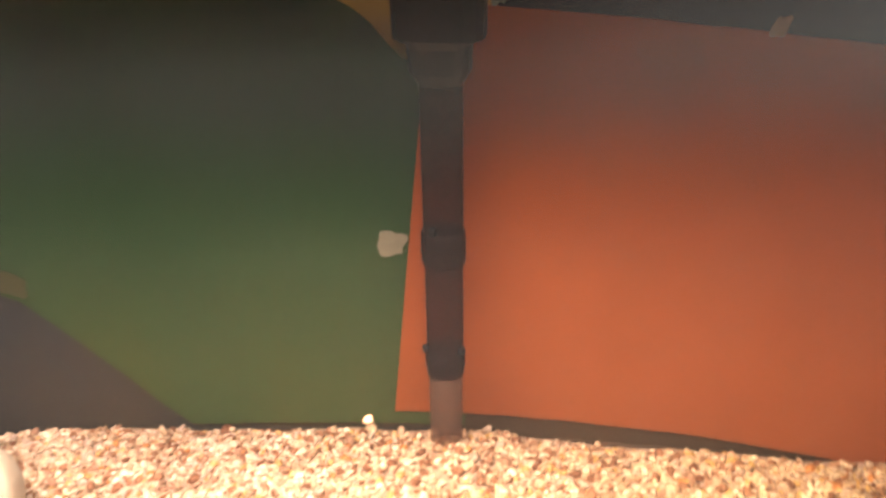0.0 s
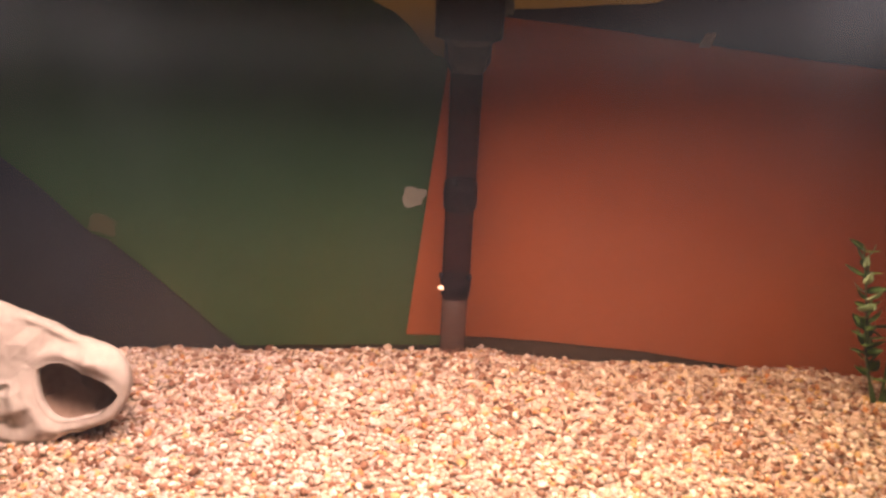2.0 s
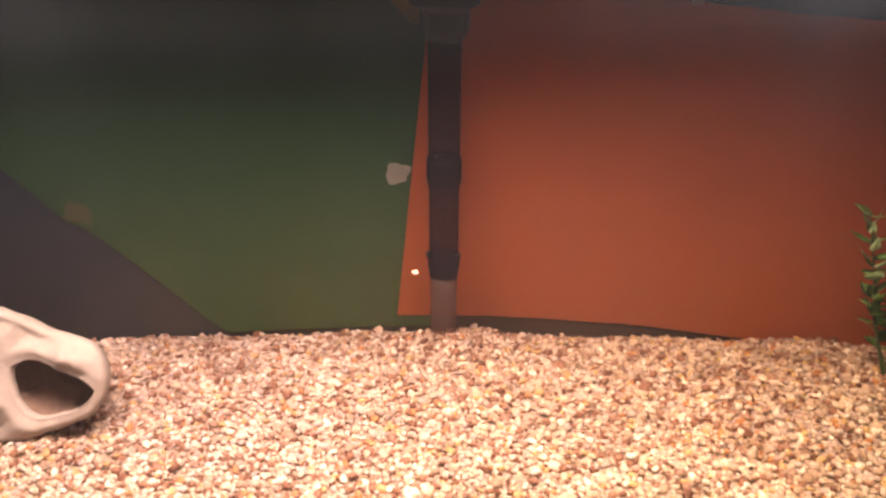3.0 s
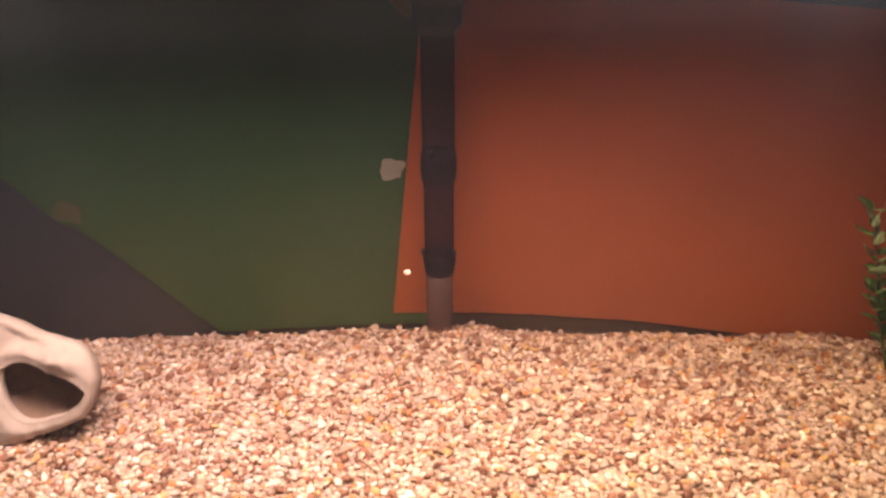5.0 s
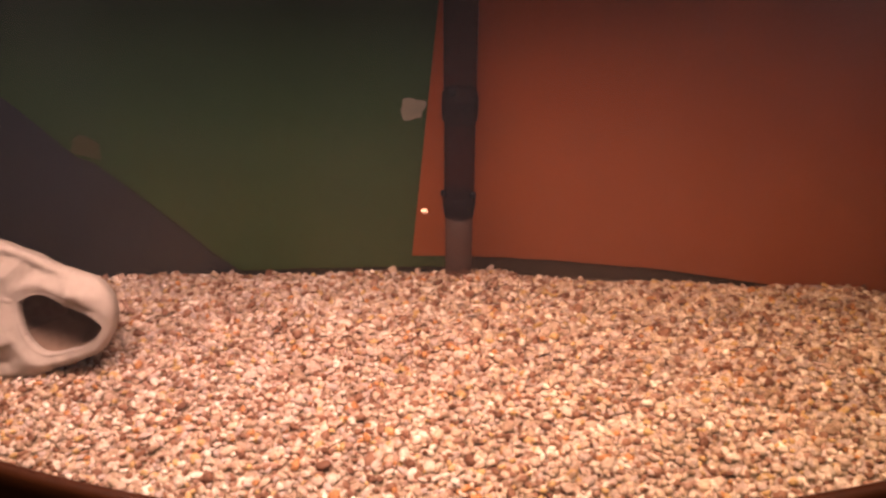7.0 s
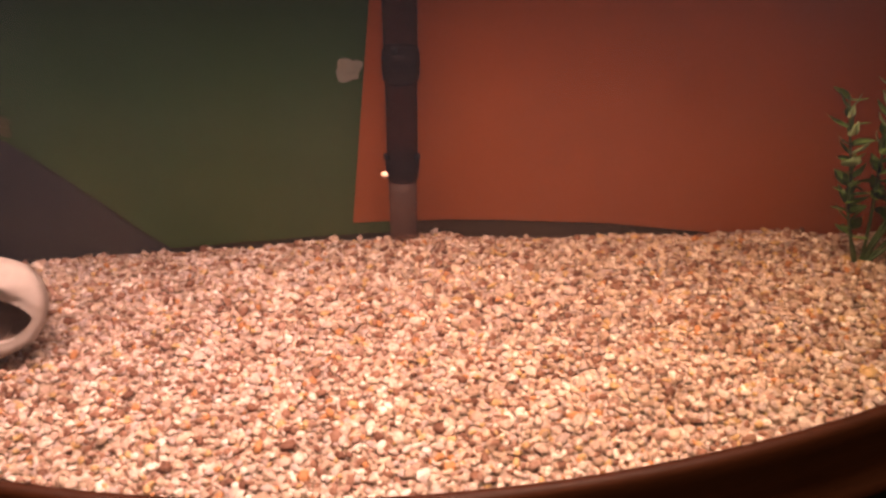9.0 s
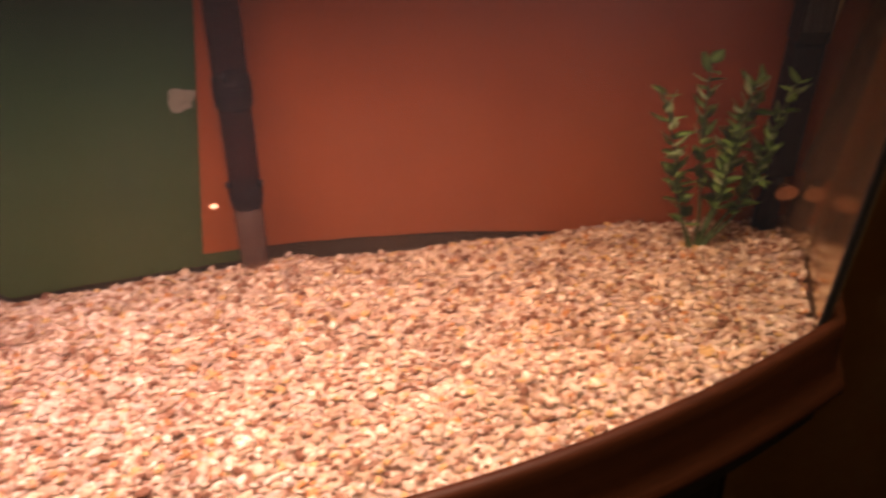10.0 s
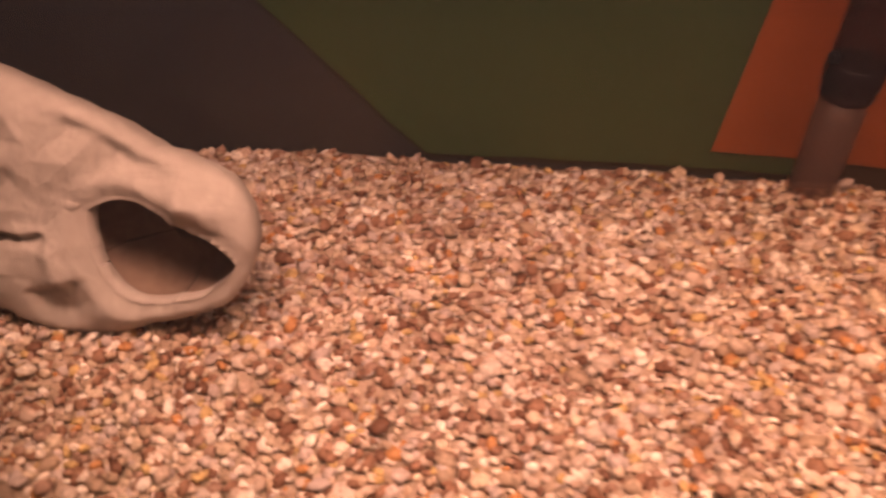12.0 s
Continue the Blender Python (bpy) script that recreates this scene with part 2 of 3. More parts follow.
# ---- mesh helpers ----
def mesh_object(name, bm, material, smooth=True):
    me = bpy.data.meshes.new(name)
    bm.normal_update()
    bm.to_mesh(me)
    bm.free()
    me.materials.append(material)
    for p in me.polygons:
        p.use_smooth = smooth
    return new(name, me)


def part(name, bm, material, parent, label="", smooth=True):
    ob = mesh_object(name, bm, material, smooth)
    ob.parent = parent
    return tagged(ob, label)


def empty(name, m=None):
    ob = new(name)
    if m is not None:
        ob.matrix_world = m
    return ob


def box(x0, y0, z0, x1, y1, z1, bevel=0.0):
    bm = bmesh.new()
    bmesh.ops.create_cube(bm, size=1)
    for v in bm.verts:
        v.co = (x0 + (v.co.x + 0.5) * (x1 - x0), y0 + (v.co.y + 0.5) * (y1 - y0), z0 + (v.co.z + 0.5) * (z1 - z0))
    if bevel:
        bmesh.ops.bevel(bm, geom=list(bm.edges), offset=bevel, segments=2, profile=0.7, affect="EDGES")
    return bm


def lathe(profile, sides=28, centre=(0, 0), squash=1.0):
    """Turned form from rows of (radius, z), open ends capped."""
    bm = bmesh.new()
    rings = []
    for r, z in profile:
        rings.append([bm.verts.new((centre[0] + r * math.cos(a), centre[1] + squash * r * math.sin(a), z))
                      for a in (2 * math.pi * i / sides for i in range(sides))])
    for a, b in zip(rings, rings[1:]):
        for i in range(sides):
            bm.faces.new((a[i], a[(i + 1) % sides], b[(i + 1) % sides], b[i]))
    bm.faces.new(reversed(rings[0]))
    bm.faces.new(rings[-1])
    return bm


def between(rows, x):
    """Straight lines through rows of (x, value)."""
    return float(np.interp(x, [r[0] for r in rows], [r[1] for r in rows]))


def smoothstep(a, b, x):
    t = min(1, max(0, (x - a) / (b - a)))
    return t * t * (3 - 2 * t)


# ---- plan of the tank ----
HALF_FRONT, HALF_BACK = 0.321, 0.3695
HALF_FRONT_WEST, HALF_BACK_WEST = 0.338, 0.398  # the west half is a little longer


def y_front(x):
    return -0.2605 + 0.700 * x * x + 0.017 * x


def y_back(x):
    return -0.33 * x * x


def flare(z):
    return 1 + 0.38 * max(z, 0)


SIDE_PLAN = [(-0.183, 0.321), (-0.105, 0.3605), (-0.0454, 0.3695)]


def x_side(y):
    """Half the tank's width: the side panes are bent once, in towards the front corners."""
    return between(SIDE_PLAN, y)


SIDE_YS = [-0.1825, -0.158, -0.132, -0.105, -0.075, y_back(HALF_BACK)]


WEST_PLAN = [(-0.187, 0.338), (-0.166, 0.354), (-0.124, 0.383), (-0.0523, 0.398)]
WEST_YS = [-0.1865, -0.166, -0.145, -0.124, -0.088, y_back(HALF_BACK_WEST)]


def x_west(y):
    return between(WEST_PLAN, y)


def front_line(n=48):
    xs = [-HALF_FRONT_WEST + (HALF_FRONT + HALF_FRONT_WEST) * i / n for i in range(n + 1)]
    return [(x, y_front(x)) for x in xs]


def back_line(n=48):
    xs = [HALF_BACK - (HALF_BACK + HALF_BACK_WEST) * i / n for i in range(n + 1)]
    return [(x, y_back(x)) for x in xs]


def outline(n=48):
    """The tank's plan, counter-clockwise from the left front corner."""
    pts = front_line(n) + [(x_side(y), y) for y in SIDE_YS[1:-1]] + back_line(n)
    return pts + [(-x_west(y), y) for y in WEST_YS[-2:0:-1]]


def sweep(profile, n=48, back_top=1.0):
    """A moulding with profile rows (outward, z) that runs round the whole plan, no higher than back_top along the back."""
    pts = [Vector((x, y)) for x, y in outline(n)]
    bm = bmesh.new()
    rings = []
    for i, p in enumerate(pts):
        a, b = (p - pts[i - 1]).normalized(), (pts[(i + 1) % len(pts)] - p).normalized()
        na, nb = Vector((a.y, -a.x)), Vector((b.y, -b.x))
        m = (na + nb).normalized()
        m = m / max(0.5, m.dot(nb))
        rings.append([bm.verts.new((p.x * flare(z) + m.x * d, p.y + m.y * d, min(z, back_top) if p.y > -0.048 else z)) for d, z in profile])
    k = len(profile)
    for a, b in zip(rings, rings[1:] + rings[:1]):
        for j in range(k):
            bm.faces.new((a[j], b[j], b[(j + 1) % k], a[(j + 1) % k]))
    bmesh.ops.recalc_face_normals(bm, faces=bm.faces)
    return bm


def pane(pts, z0, z1, thick, rows=8):
    """A standing pane of glass along a line in the plan, thick outwards (to the right of the line's run)."""
    bm = bmesh.new()
    grid = []
    P = [Vector(p) for p in pts]
    for i, p in enumerate(P):
        d = (P[min(i + 1, len(P) - 1)] - P[max(i - 1, 0)]).normalized()
        n = Vector((d.y, -d.x))
        col = []
        for side in (0, 1):
            q = p + n * thick * side
            col.append([bm.verts.new((q.x * flare(z), q.y, z)) for z in (z0 + (z1 - z0) * j / rows for j in range(rows + 1))])
        grid.append(col)
    for a, b in zip(grid, grid[1:]):
        for j in range(rows):
            bm.faces.new((a[0][j + 1], b[0][j + 1], b[0][j], a[0][j]))
            bm.faces.new((a[1][j], b[1][j], b[1][j + 1], a[1][j + 1]))
        bm.faces.new((a[0][0], b[0][0], b[1][0], a[1][0]))
        bm.faces.new((a[1][rows], b[1][rows], b[0][rows], a[0][rows]))
    for c in (grid[0], grid[-1]):
        for j in range(rows):
            bm.faces.new((c[0][j], c[1][j], c[1][j + 1], c[0][j + 1]))
    bmesh.ops.recalc_face_normals(bm, faces=bm.faces)
    return bm


def gravel_height(x, y):
    back = y - y_back(x)
    dip = -0.013 * math.exp(-(back / 0.034) ** 2) * (1 - 0.45 * smoothstep(0.19, 0.27, x)) * (0.55 + 0.45 * smoothstep(-0.28, -0.1, x))
    mound = 0.001 * math.exp(-((x - 0.31) / 0.05) ** 2 - ((y + 0.055) / 0.04) ** 2)
    hollow = -0.006 * math.exp(-((x + 0.22) / 0.05) ** 2 - ((y + 0.115) / 0.03) ** 2)
    wave = 0.004 * (noise.noise((x * 14, y * 14, 3.1))) + 0.0025 * noise.noise((x * 40, y * 40, 7.7))
    dip2 = -0.0035 * math.exp(-((x - 0.085) / 0.055) ** 2 - (back / 0.04) ** 2)
    foot = 0.011 * math.exp(-((x - 0.002) / 0.028) ** 2 - ((y + 0.036) / 0.022) ** 2)
    return dip + mound + hollow + wave + dip2 + foot


# ---- the room ----
def room():
    wall_back = mesh_object("wall_north", box(-1.7, 0.07, -0.78, 1.7, 0.17, 1.7), M_WALL)
    tagged(wall_back, "ochre painted wall behind the aquarium", "wall", kind="structure")
    for nm, b in (("wall_south", (-1.7, -2.3, -0.78, 1.7, -2.2, 1.7)), ("wall_east", (1.6, -2.2, -0.78, 1.7, 0.07, 1.7)),
                  ("wall_west", (-1.7, -2.2, -0.78, -1.6, 0.07, 1.7))):
        tagged(mesh_object(nm, box(*b), M_ROOM), "plain dim room wall in shadow", "wall", kind="structure")
    tagged(mesh_object("floor", box(-1.6, -2.2, -0.88, 1.6, 0.07, -0.78), M_FLOOR), "dark brown carpet floor of the room", "floor", kind="structure")
    tagged(mesh_object("ceiling", box(-1.7, -2.3, 1.7, 1.7, 0.17, 1.8), M_ROOM), "plain ceiling of the dim room", "ceiling", kind="structure")


room()


# ---- the stand and the tank ----
def stand():
    s = empty("aquarium_stand")
    tagged(s, "black wooden stand with a bowed front under the aquarium", "stand")
    top = [(0.010, -0.042), (0.010, -0.062), (-0.03, -0.062), (-0.03, -0.042)]
    part("top_board", sweep(top), M_STAND, s)
    body = [(-0.035, -0.064), (-0.035, -0.70), (-0.055, -0.70), (-0.055, -0.064)]
    part("body", sweep(body), M_STAND, s)
    foot = [(-0.03, -0.702), (-0.03, -0.78), (-0.06, -0.78), (-0.06, -0.702)]
    part("plinth", sweep(foot), M_STAND, s)
    slab = bmesh.new()
    slab.faces.new([slab.verts.new((x * 0.93, y * 0.9 - 0.01, -0.05)) for x, y in outline(24)])
    bmesh.ops.solidify(slab, geom=list(slab.faces), thickness=0.008)
    part("inner_board", slab, M_STAND, s)


stand()


def aquarium():
    a = empty("aquarium")
    tagged(a, "bow-front glass aquarium with dark brown trim", "aquarium")
    n = 48
    front, back = front_line(n), back_line(n)
    f = part("front_pane", pane(front, -0.038, 0.305, 0.006), M_GLASS, a, "clear bowed front glass")
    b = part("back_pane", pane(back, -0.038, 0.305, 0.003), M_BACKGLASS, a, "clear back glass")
    f.visible_shadow = b.visible_shadow = False
    for s in (1, -1):
        corner, plan_x, plan_ys = (HALF_FRONT, x_side, SIDE_YS) if s > 0 else (-HALF_FRONT_WEST, x_west, WEST_YS)
        ys = [y_front(corner) + 0.002] + plan_ys[1:-1] + [plan_ys[-1] - 0.002]
        side = [(s * (plan_x(y) + 0.0005), y) for y in ys]
        part("side_pane", pane(side if s > 0 else side[::-1], -0.038, 0.305, 0.006), M_SIDE, a, "side glass that mirrors the gravel", smooth=False)
        c = Vector((corner + s * 0.002, y_front(corner) - 0.004))
        seam = bmesh.new()
        plan = ((-0.0138, -0.006), (-0.0095, -0.0065), (0.004, 0.006), (-0.0035, 0.006))
        ring = [seam.verts.new((c.x * flare(z) + s * dx, c.y + dy, z)) for z in (-0.03, 0.30) for dx, dy in plan]
        for i in range(4):
            seam.faces.new((ring[i], ring[(i + 1) % 4], ring[4 + (i + 1) % 4], ring[4 + i]))
        seam.faces.new(ring[3::-1])
        seam.faces.new(ring[4:])
        bmesh.ops.recalc_face_normals(seam, faces=seam.faces)
        bmesh.ops.bevel(seam, geom=list(seam.edges), offset=0.0012, segments=1, affect="EDGES")
        part("corner_seam", seam, M_SEAM, a, "black corner seam", smooth=False)
    base = [(0.0065, 0.0145), (0.0085, 0.016), (0.0115, 0.0155), (0.0135, 0.013), (0.0142, 0.004), (0.0146, -0.018), (0.0160, -0.023),
            (0.0195, -0.027), (0.0218, -0.0305), (0.0216, -0.0350), (0.018, -0.040), (-0.004, -0.040), (-0.004, -0.037), (0.0065, -0.037)]
    part("base_trim", sweep(base, 48, -0.022), M_TRIM, a, "dark brown moulded base trim")
    rim = [(0.0065, 0.302), (0.0115, 0.299), (0.0135, 0.303), (0.0140, 0.330), (0.0115, 0.336), (0.004, 0.338), (-0.012, 0.338), (-0.012, 0.333), (0.0065, 0.333)]
    part("top_rim", sweep(rim), M_TRIM, a, "dark brown top rim")
    fl = bmesh.new()
    fl.faces.new([fl.verts.new((x, y, -0.036)) for x, y in outline(24)])
    part("bottom_pane", fl, M_SEAM, a)
    return a


aquarium()


def hood():
    h = empty("aquarium_hood")
    tagged(h, "dark brown lid with a strip lamp on the aquarium", "hood")
    lid = bmesh.new()
    k = flare(0.34)
    lid.faces.new([lid.verts.new((x * k * 1.01, y * 1.02, 0.352)) for x, y in outline(24)])
    bmesh.ops.solidify(lid, geom=list(lid.faces), thickness=-0.03)
    part("lid", lid, M_TRIM, h, smooth=False)
    skirt = [(0.010, 0.3385), (0.010, 0.352), (-0.004, 0.352), (-0.004, 0.3385)]
    part("skirt", sweep(skirt), M_TRIM, h)
    # unseen baffle added behind the lamp, shading the top of the back pane
    part("light_baffle", box(-0.34, -0.166, 0.2993, 0.34, -0.1635, 0.3475, 0.0008), M_TRIM, h, "added dark light baffle", smooth=False)


hood()


# ---- papers behind the back glass ----
def paper(name, x0, x1, low, high, gap, material, wave=0.0006, n=70, rows=14, seed=0.0):
    """A thin sheet that follows the back pane, between two edges given as rows of (x, z)."""
    bm = bmesh.new()
    layers = []
    for off in (0, 0.0006):
        cols = []
        for i in range(n + 1):
            x = x0 + (x1 - x0) * i / n
            lo, hi = between(low, x), between(high, x)
            lo += 0.0006 * noise.noise((x * 60, seed, 0.3))
            hi = max(hi + 0.0006 * noise.noise((x * 55, seed, 4.3)), lo + 0.0005)
            col = []
            for j in range(rows + 1):
                z = lo + (hi - lo) * j / rows
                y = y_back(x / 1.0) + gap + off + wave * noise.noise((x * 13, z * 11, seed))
                col.append(bm.verts.new((x, y, z)))
            cols.append(col)
        layers.append(cols)
    for k, cols in enumerate(layers):
        for a, b in zip(cols, cols[1:]):
            for j in range(rows):
                q = (a[j], b[j], b[j + 1], a[j + 1])
                bm.faces.new(q if k == 0 else q[::-1])
    f, g = layers
    for i in range(n):
        bm.faces.new((f[i][0], g[i][0], g[i + 1][0], f[i + 1][0]))
        bm.faces.new((f[i + 1][rows], g[i + 1][rows], g[i][rows], f[i][rows]))
    for j in range(rows):
        bm.faces.new((f[0][j + 1], g[0][j + 1], g[0][j], f[0][j]))
        bm.faces.new((f[n][j], g[n][j], g[n][j + 1], f[n][j + 1]))
    return mesh_object(name, bm, material, False)


RED_LOW = [(-0.037, -0.0035), (0.03, -0.0045), (0.15, -0.0098), (0.23, -0.0165), (0.39, -0.0275)]
RED_HIGH = [(-0.037, -0.003), (-0.0115, 0.167), (0.001, 0.246), (0.042, 0.241), (0.123, 0.232), (0.215, 0.221), (0.277, 0.215), (0.39, 0.202)]
tagged(paper("paper_sheet", -0.037, 0.388, RED_LOW, RED_HIGH, 0.0042, M_RED, n=76, seed=1.5),
       "terracotta orange paper taped askew behind the back glass", "paper")
GREEN_LOW = [(-0.41, 0.254), (-0.296, 0.127), (-0.2655, 0.0875), (-0.254, 0.0815), (-0.2335, 0.0590), (-0.205, 0.0265), (-0.187, 0.0050), (-0.1725, -0.0095), (-0.168, -0.014), (0.006, -0.014)]
GREEN_HIGH = [(-0.41, 0.335), (-0.064, 0.32), (-0.058, 0.253), (-0.050, 0.249), (-0.040, 0.244), (-0.030, 0.235), (-0.022, 0.224), (-0.014, 0.216), (0.006, 0.212)]
tagged(paper("paper_sheet", -0.408, 0.006, GREEN_LOW, GREEN_HIGH, 0.0055, M_GREEN, wave=0.0004, n=116, seed=5.2),
       "dark green paper with a cut corner behind the back glass", "paper")
tagged(paper("backing_sheet", -0.409, -0.0, [(-0.41, -0.036), (0, -0.036)], [(-0.41, 0.335), (-0.064, 0.30), (-0.058, 0.19), (0, 0.17)], 0.0085, M_NAVY, seed=8.8),
       "slate dark backing sheet behind the green paper", "backing")
tagged(paper("backing_sheet", 0.001, 0.389, [(-0.39, -0.036), (0.4, -0.036)],
             [(-0.06, 0.17), (0.03, 0.20), (0.031, 0.246), (0.133, 0.252), (0.20, 0.30), (0.4, 0.30)], 0.0085, M_NAVY, seed=3.3),
       "slate dark backing sheet behind the terracotta paper", "backing")


tagged(paper("backing_strip", 0.004, 0.389, [(-0.39, -0.035), (0.4, -0.035)], [(-0.39, 0.012), (0.4, 0.006)], 0.0066, M_BROWN, wave=0.0003, rows=4, seed=7.1),
       "dark brown card strip under the terracotta paper", "backing")


def patch(name, x, z, w, h, gap, material, label, seed, turn=0.0):
    """A small torn scrap of tape with an uneven edge, lying on the sheets."""
    bm = bmesh.new()
    n = 22
    front, rear = [], []
    for i in range(n):
        a = 2 * math.pi * i / n
        c, s = math.cos(a), math.sin(a)
        r = 1 / max(abs(c), abs(s)) ** 0.8 * (1 + 0.5 * noise.noise((c * 1.2, s * 1.2, seed)))
        px, pz = r * c * w / 2, r * s * h / 2
        px, pz = px * math.cos(turn) - pz * math.sin(turn), px * math.sin(turn) + pz * math.cos(turn)
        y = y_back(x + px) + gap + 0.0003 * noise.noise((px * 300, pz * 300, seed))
        front.append(bm.verts.new((x + px, y, z + pz)))
        rear.append(bm.verts.new((x + px, y + 0.0004, z + pz)))
    bm.faces.new(front)
    bm.faces.new(rear[::-1])
    for i in range(n):
        bm.faces.new((front[i], rear[i], rear[(i + 1) % n], front[(i + 1) % n]))
    bmesh.ops.recalc_face_normals(bm, faces=bm.faces)
    return tagged(mesh_object(name, bm, material, False), label, "tape")


patch("tape", -0.0300, 0.1115, 0.0165, 0.0150, 0.0044, M_TAPE, "torn white tape at the edge of the green paper", 2.0)
patch("tape", -0.256, 0.094, 0.020, 0.013, 0.0044, M_TAPE_OLD, "yellowed tape on the cut edge of the green paper", 6.0, -0.5)
patch("tape", 0.0345, 0.249, 0.008, 0.014, 0.0036, M_TAPE, "pale tape beside the filter intake", 9.0)
patch("tape", 0.166, 0.2295, 0.0065, 0.0105, 0.0033, M_SCRAP, "curled brown scrap of tape on the terracotta paper", 4.0, -0.4)


# ---- the filter intake ----
def filter_intake():
    f = empty("filter_intake", pose(0.0, -0.03, 0.0, 0, 2.4, 0))
    tagged(f, "black filter intake pipe with a smoky clear foot in the gravel", "filter pipe")
    part("clear_tube", lathe([(0.0092, -0.024), (0.0094, 0.0), (0.0096, 0.054), (0.0082, 0.054), (0.0080, -0.022)]), M_SMOKE, f, "smoky clear plastic tube")
    part("lower_tube", lathe([(0.0086, 0.050), (0.0103, 0.0505), (0.0105, 0.054), (0.0102, 0.058), (0.0101, 0.122), (0.0101, 0.126)]), M_TUBE, f)
    part("collar", lathe([(0.0101, 0.0545), (0.0109, 0.0550), (0.0112, 0.0590), (0.0111, 0.0640), (0.0101, 0.0650)]), M_TUBE, f)
    part("collar", lathe([(0.0102, 0.1180), (0.0115, 0.1190), (0.0119, 0.1240), (0.0118, 0.1325), (0.0115, 0.1365), (0.0104, 0.1375)]), M_TUBE, f)
    part("upper_tube", lathe([(0.0101, 0.126), (0.0105, 0.137), (0.0107, 0.20), (0.0107, 0.238)]), M_TUBE, f)
    for z, a in ((0.0665, 205), (0.0665, 330), (0.1395, 250)):
        tab = box(-0.0016, -0.0016, -0.001, 0.0016, 0.0016, 0.0028, 0.0006)
        bmesh.ops.transform(tab, matrix=pose(0.0112 * math.cos(radians(a)), 0.0112 * math.sin(radians(a)), z, 0, 0, a), verts=tab.verts)
        part("tab", tab, M_BLACK, f)
    neck = bmesh.new()
    rings = []
    for z, w, d in ((0.2140, 0.0112, 0.0112), (0.2200, 0.0148, 0.0132), (0.2320, 0.0152, 0.014), (0.2340, 0.0160, 0.015), (0.2362, 0.0216, 0.016), (0.31, 0.0226, 0.018)):
        ring = []
        for i in range(24):
            a = 2 * math.pi * i / 24
            c, s = math.cos(a), math.sin(a)
            k = 1 / (abs(c) ** 4 + abs(s) ** 4) ** 0.25 if z > 0.22 else 1 / (abs(c) ** 2.6 + abs(s) ** 2.6) ** (1 / 2.6)
            ring.append(neck.verts.new((w * c * k, d * s * k, z)))
        rings.append(ring)
    for p, q in zip(rings, rings[1:]):
        for i in range(24):
            neck.faces.new((p[i], p[(i + 1) % 24], q[(i + 1) % 24], q[i]))
    neck.faces.new(rings[0][::-1])
    neck.faces.new(rings[-1])
    part("intake_neck", neck, M_BLACK, f, "black moulded neck", smooth=False)


filter_intake()


# ---- the corner filter ----
def corner_filter():
    f = empty("internal_filter", pose(0.3560, -0.0585, 0.002, 0, 3.0, -8))
    tagged(f, "black internal filter standing in the tank corner", "filter")
    part("body", box(-0.0098, -0.0085, 0.036, 0.0098, 0.0085, 0.128, 0.003), M_BLACK, f)
    part("head", box(-0.0104, -0.009, 0.1285, 0.0104, 0.009, 0.235, 0.0025), M_BLACK, f)
    part("base_cap", lathe([(0.0085, -0.008), (0.0085, 0.012), (0.0065, 0.016), (0.0065, 0.037)], 20), M_BLACK, f)
    for i in range(5):
        rib = box(-0.0009, -0.0120, 0.138, 0.0009, -0.0092, 0.230, 0.0004)
        bmesh.ops.translate(rib, verts=rib.verts, vec=(-0.0080 + 0.0040 * i, 0, 0))
        part("rib", rib, M_RIB, f)
    cup = lathe([(0.0022, 0.0), (0.0026, 0.004), (0.0070, 0.0065), (0.0082, 0.0090), (0.0076, 0.0092), (0.0, 0.006)], 20)
    bmesh.ops.transform(cup, matrix=pose(0.004, -0.006, 0.029, 100, 0, 0) @ Matrix.Diagonal((1.0, 0.75, 1.0, 1.0)), verts=cup.verts)
    part("suction_cup", cup, M_AMBER, f, "amber rubber suction cup")


corner_filter()


# ---- the stone cave ----
ROCK_EDGE = [(-177, 0.1000), (-165, 0.0890), (-157, 0.0810), (-150, 0.0720), (-140, 0.0650), (-128, 0.0560), (-90, 0.0490), (-61, 0.0485), (-45, 0.0540), (-32, 0.0605),
             (-20, 0.0620), (-8, 0.0625), (2, 0.0600), (13, 0.0540), (25, 0.0420), (38, 0.0335), (54, 0.0305), (80, 0.0310), (92, 0.0325), (111, 0.0395), (124, 0.0510),
             (133, 0.0640), (140.5, 0.0775), (148, 0.0805), (157, 0.0862), (168, 0.0940), (175, 0.0985), (183, 0.1000)]
HOLE_EDGE = [(-183, 0.0218), (-152, 0.0200), (-116, 0.0196), (-90, 0.0172), (-63, 0.0168), (-26, 0.0230), (-1, 0.0290), (11, 0.0250), (35, 0.0180), (59, 0.0148),
             (90, 0.0172), (121, 0.0225), (148, 0.0268), (177, 0.0218)]


def facet(u, v, size, seed):
    """Plane facets: heights at the corners of a net of triangles, joined straight."""
    a, b = u / size - v / size / 1.732, v / size * 1.155
    i, j = math.floor(a), math.floor(b)
    a, b = a - i, b - j

    def h(p, q):
        return 0.5 * noise.cell((p + 0.5, q + 0.5, seed + 0.5))

    if a + b < 1:
        return h(i, j) * (1 - a - b) + h(i + 1, j) * a + h(i, j + 1) * b
    return h(i + 1, j + 1) * (a + b - 1) + h(i, j + 1) * (1 - a) + h(i + 1, j) * (1 - b)


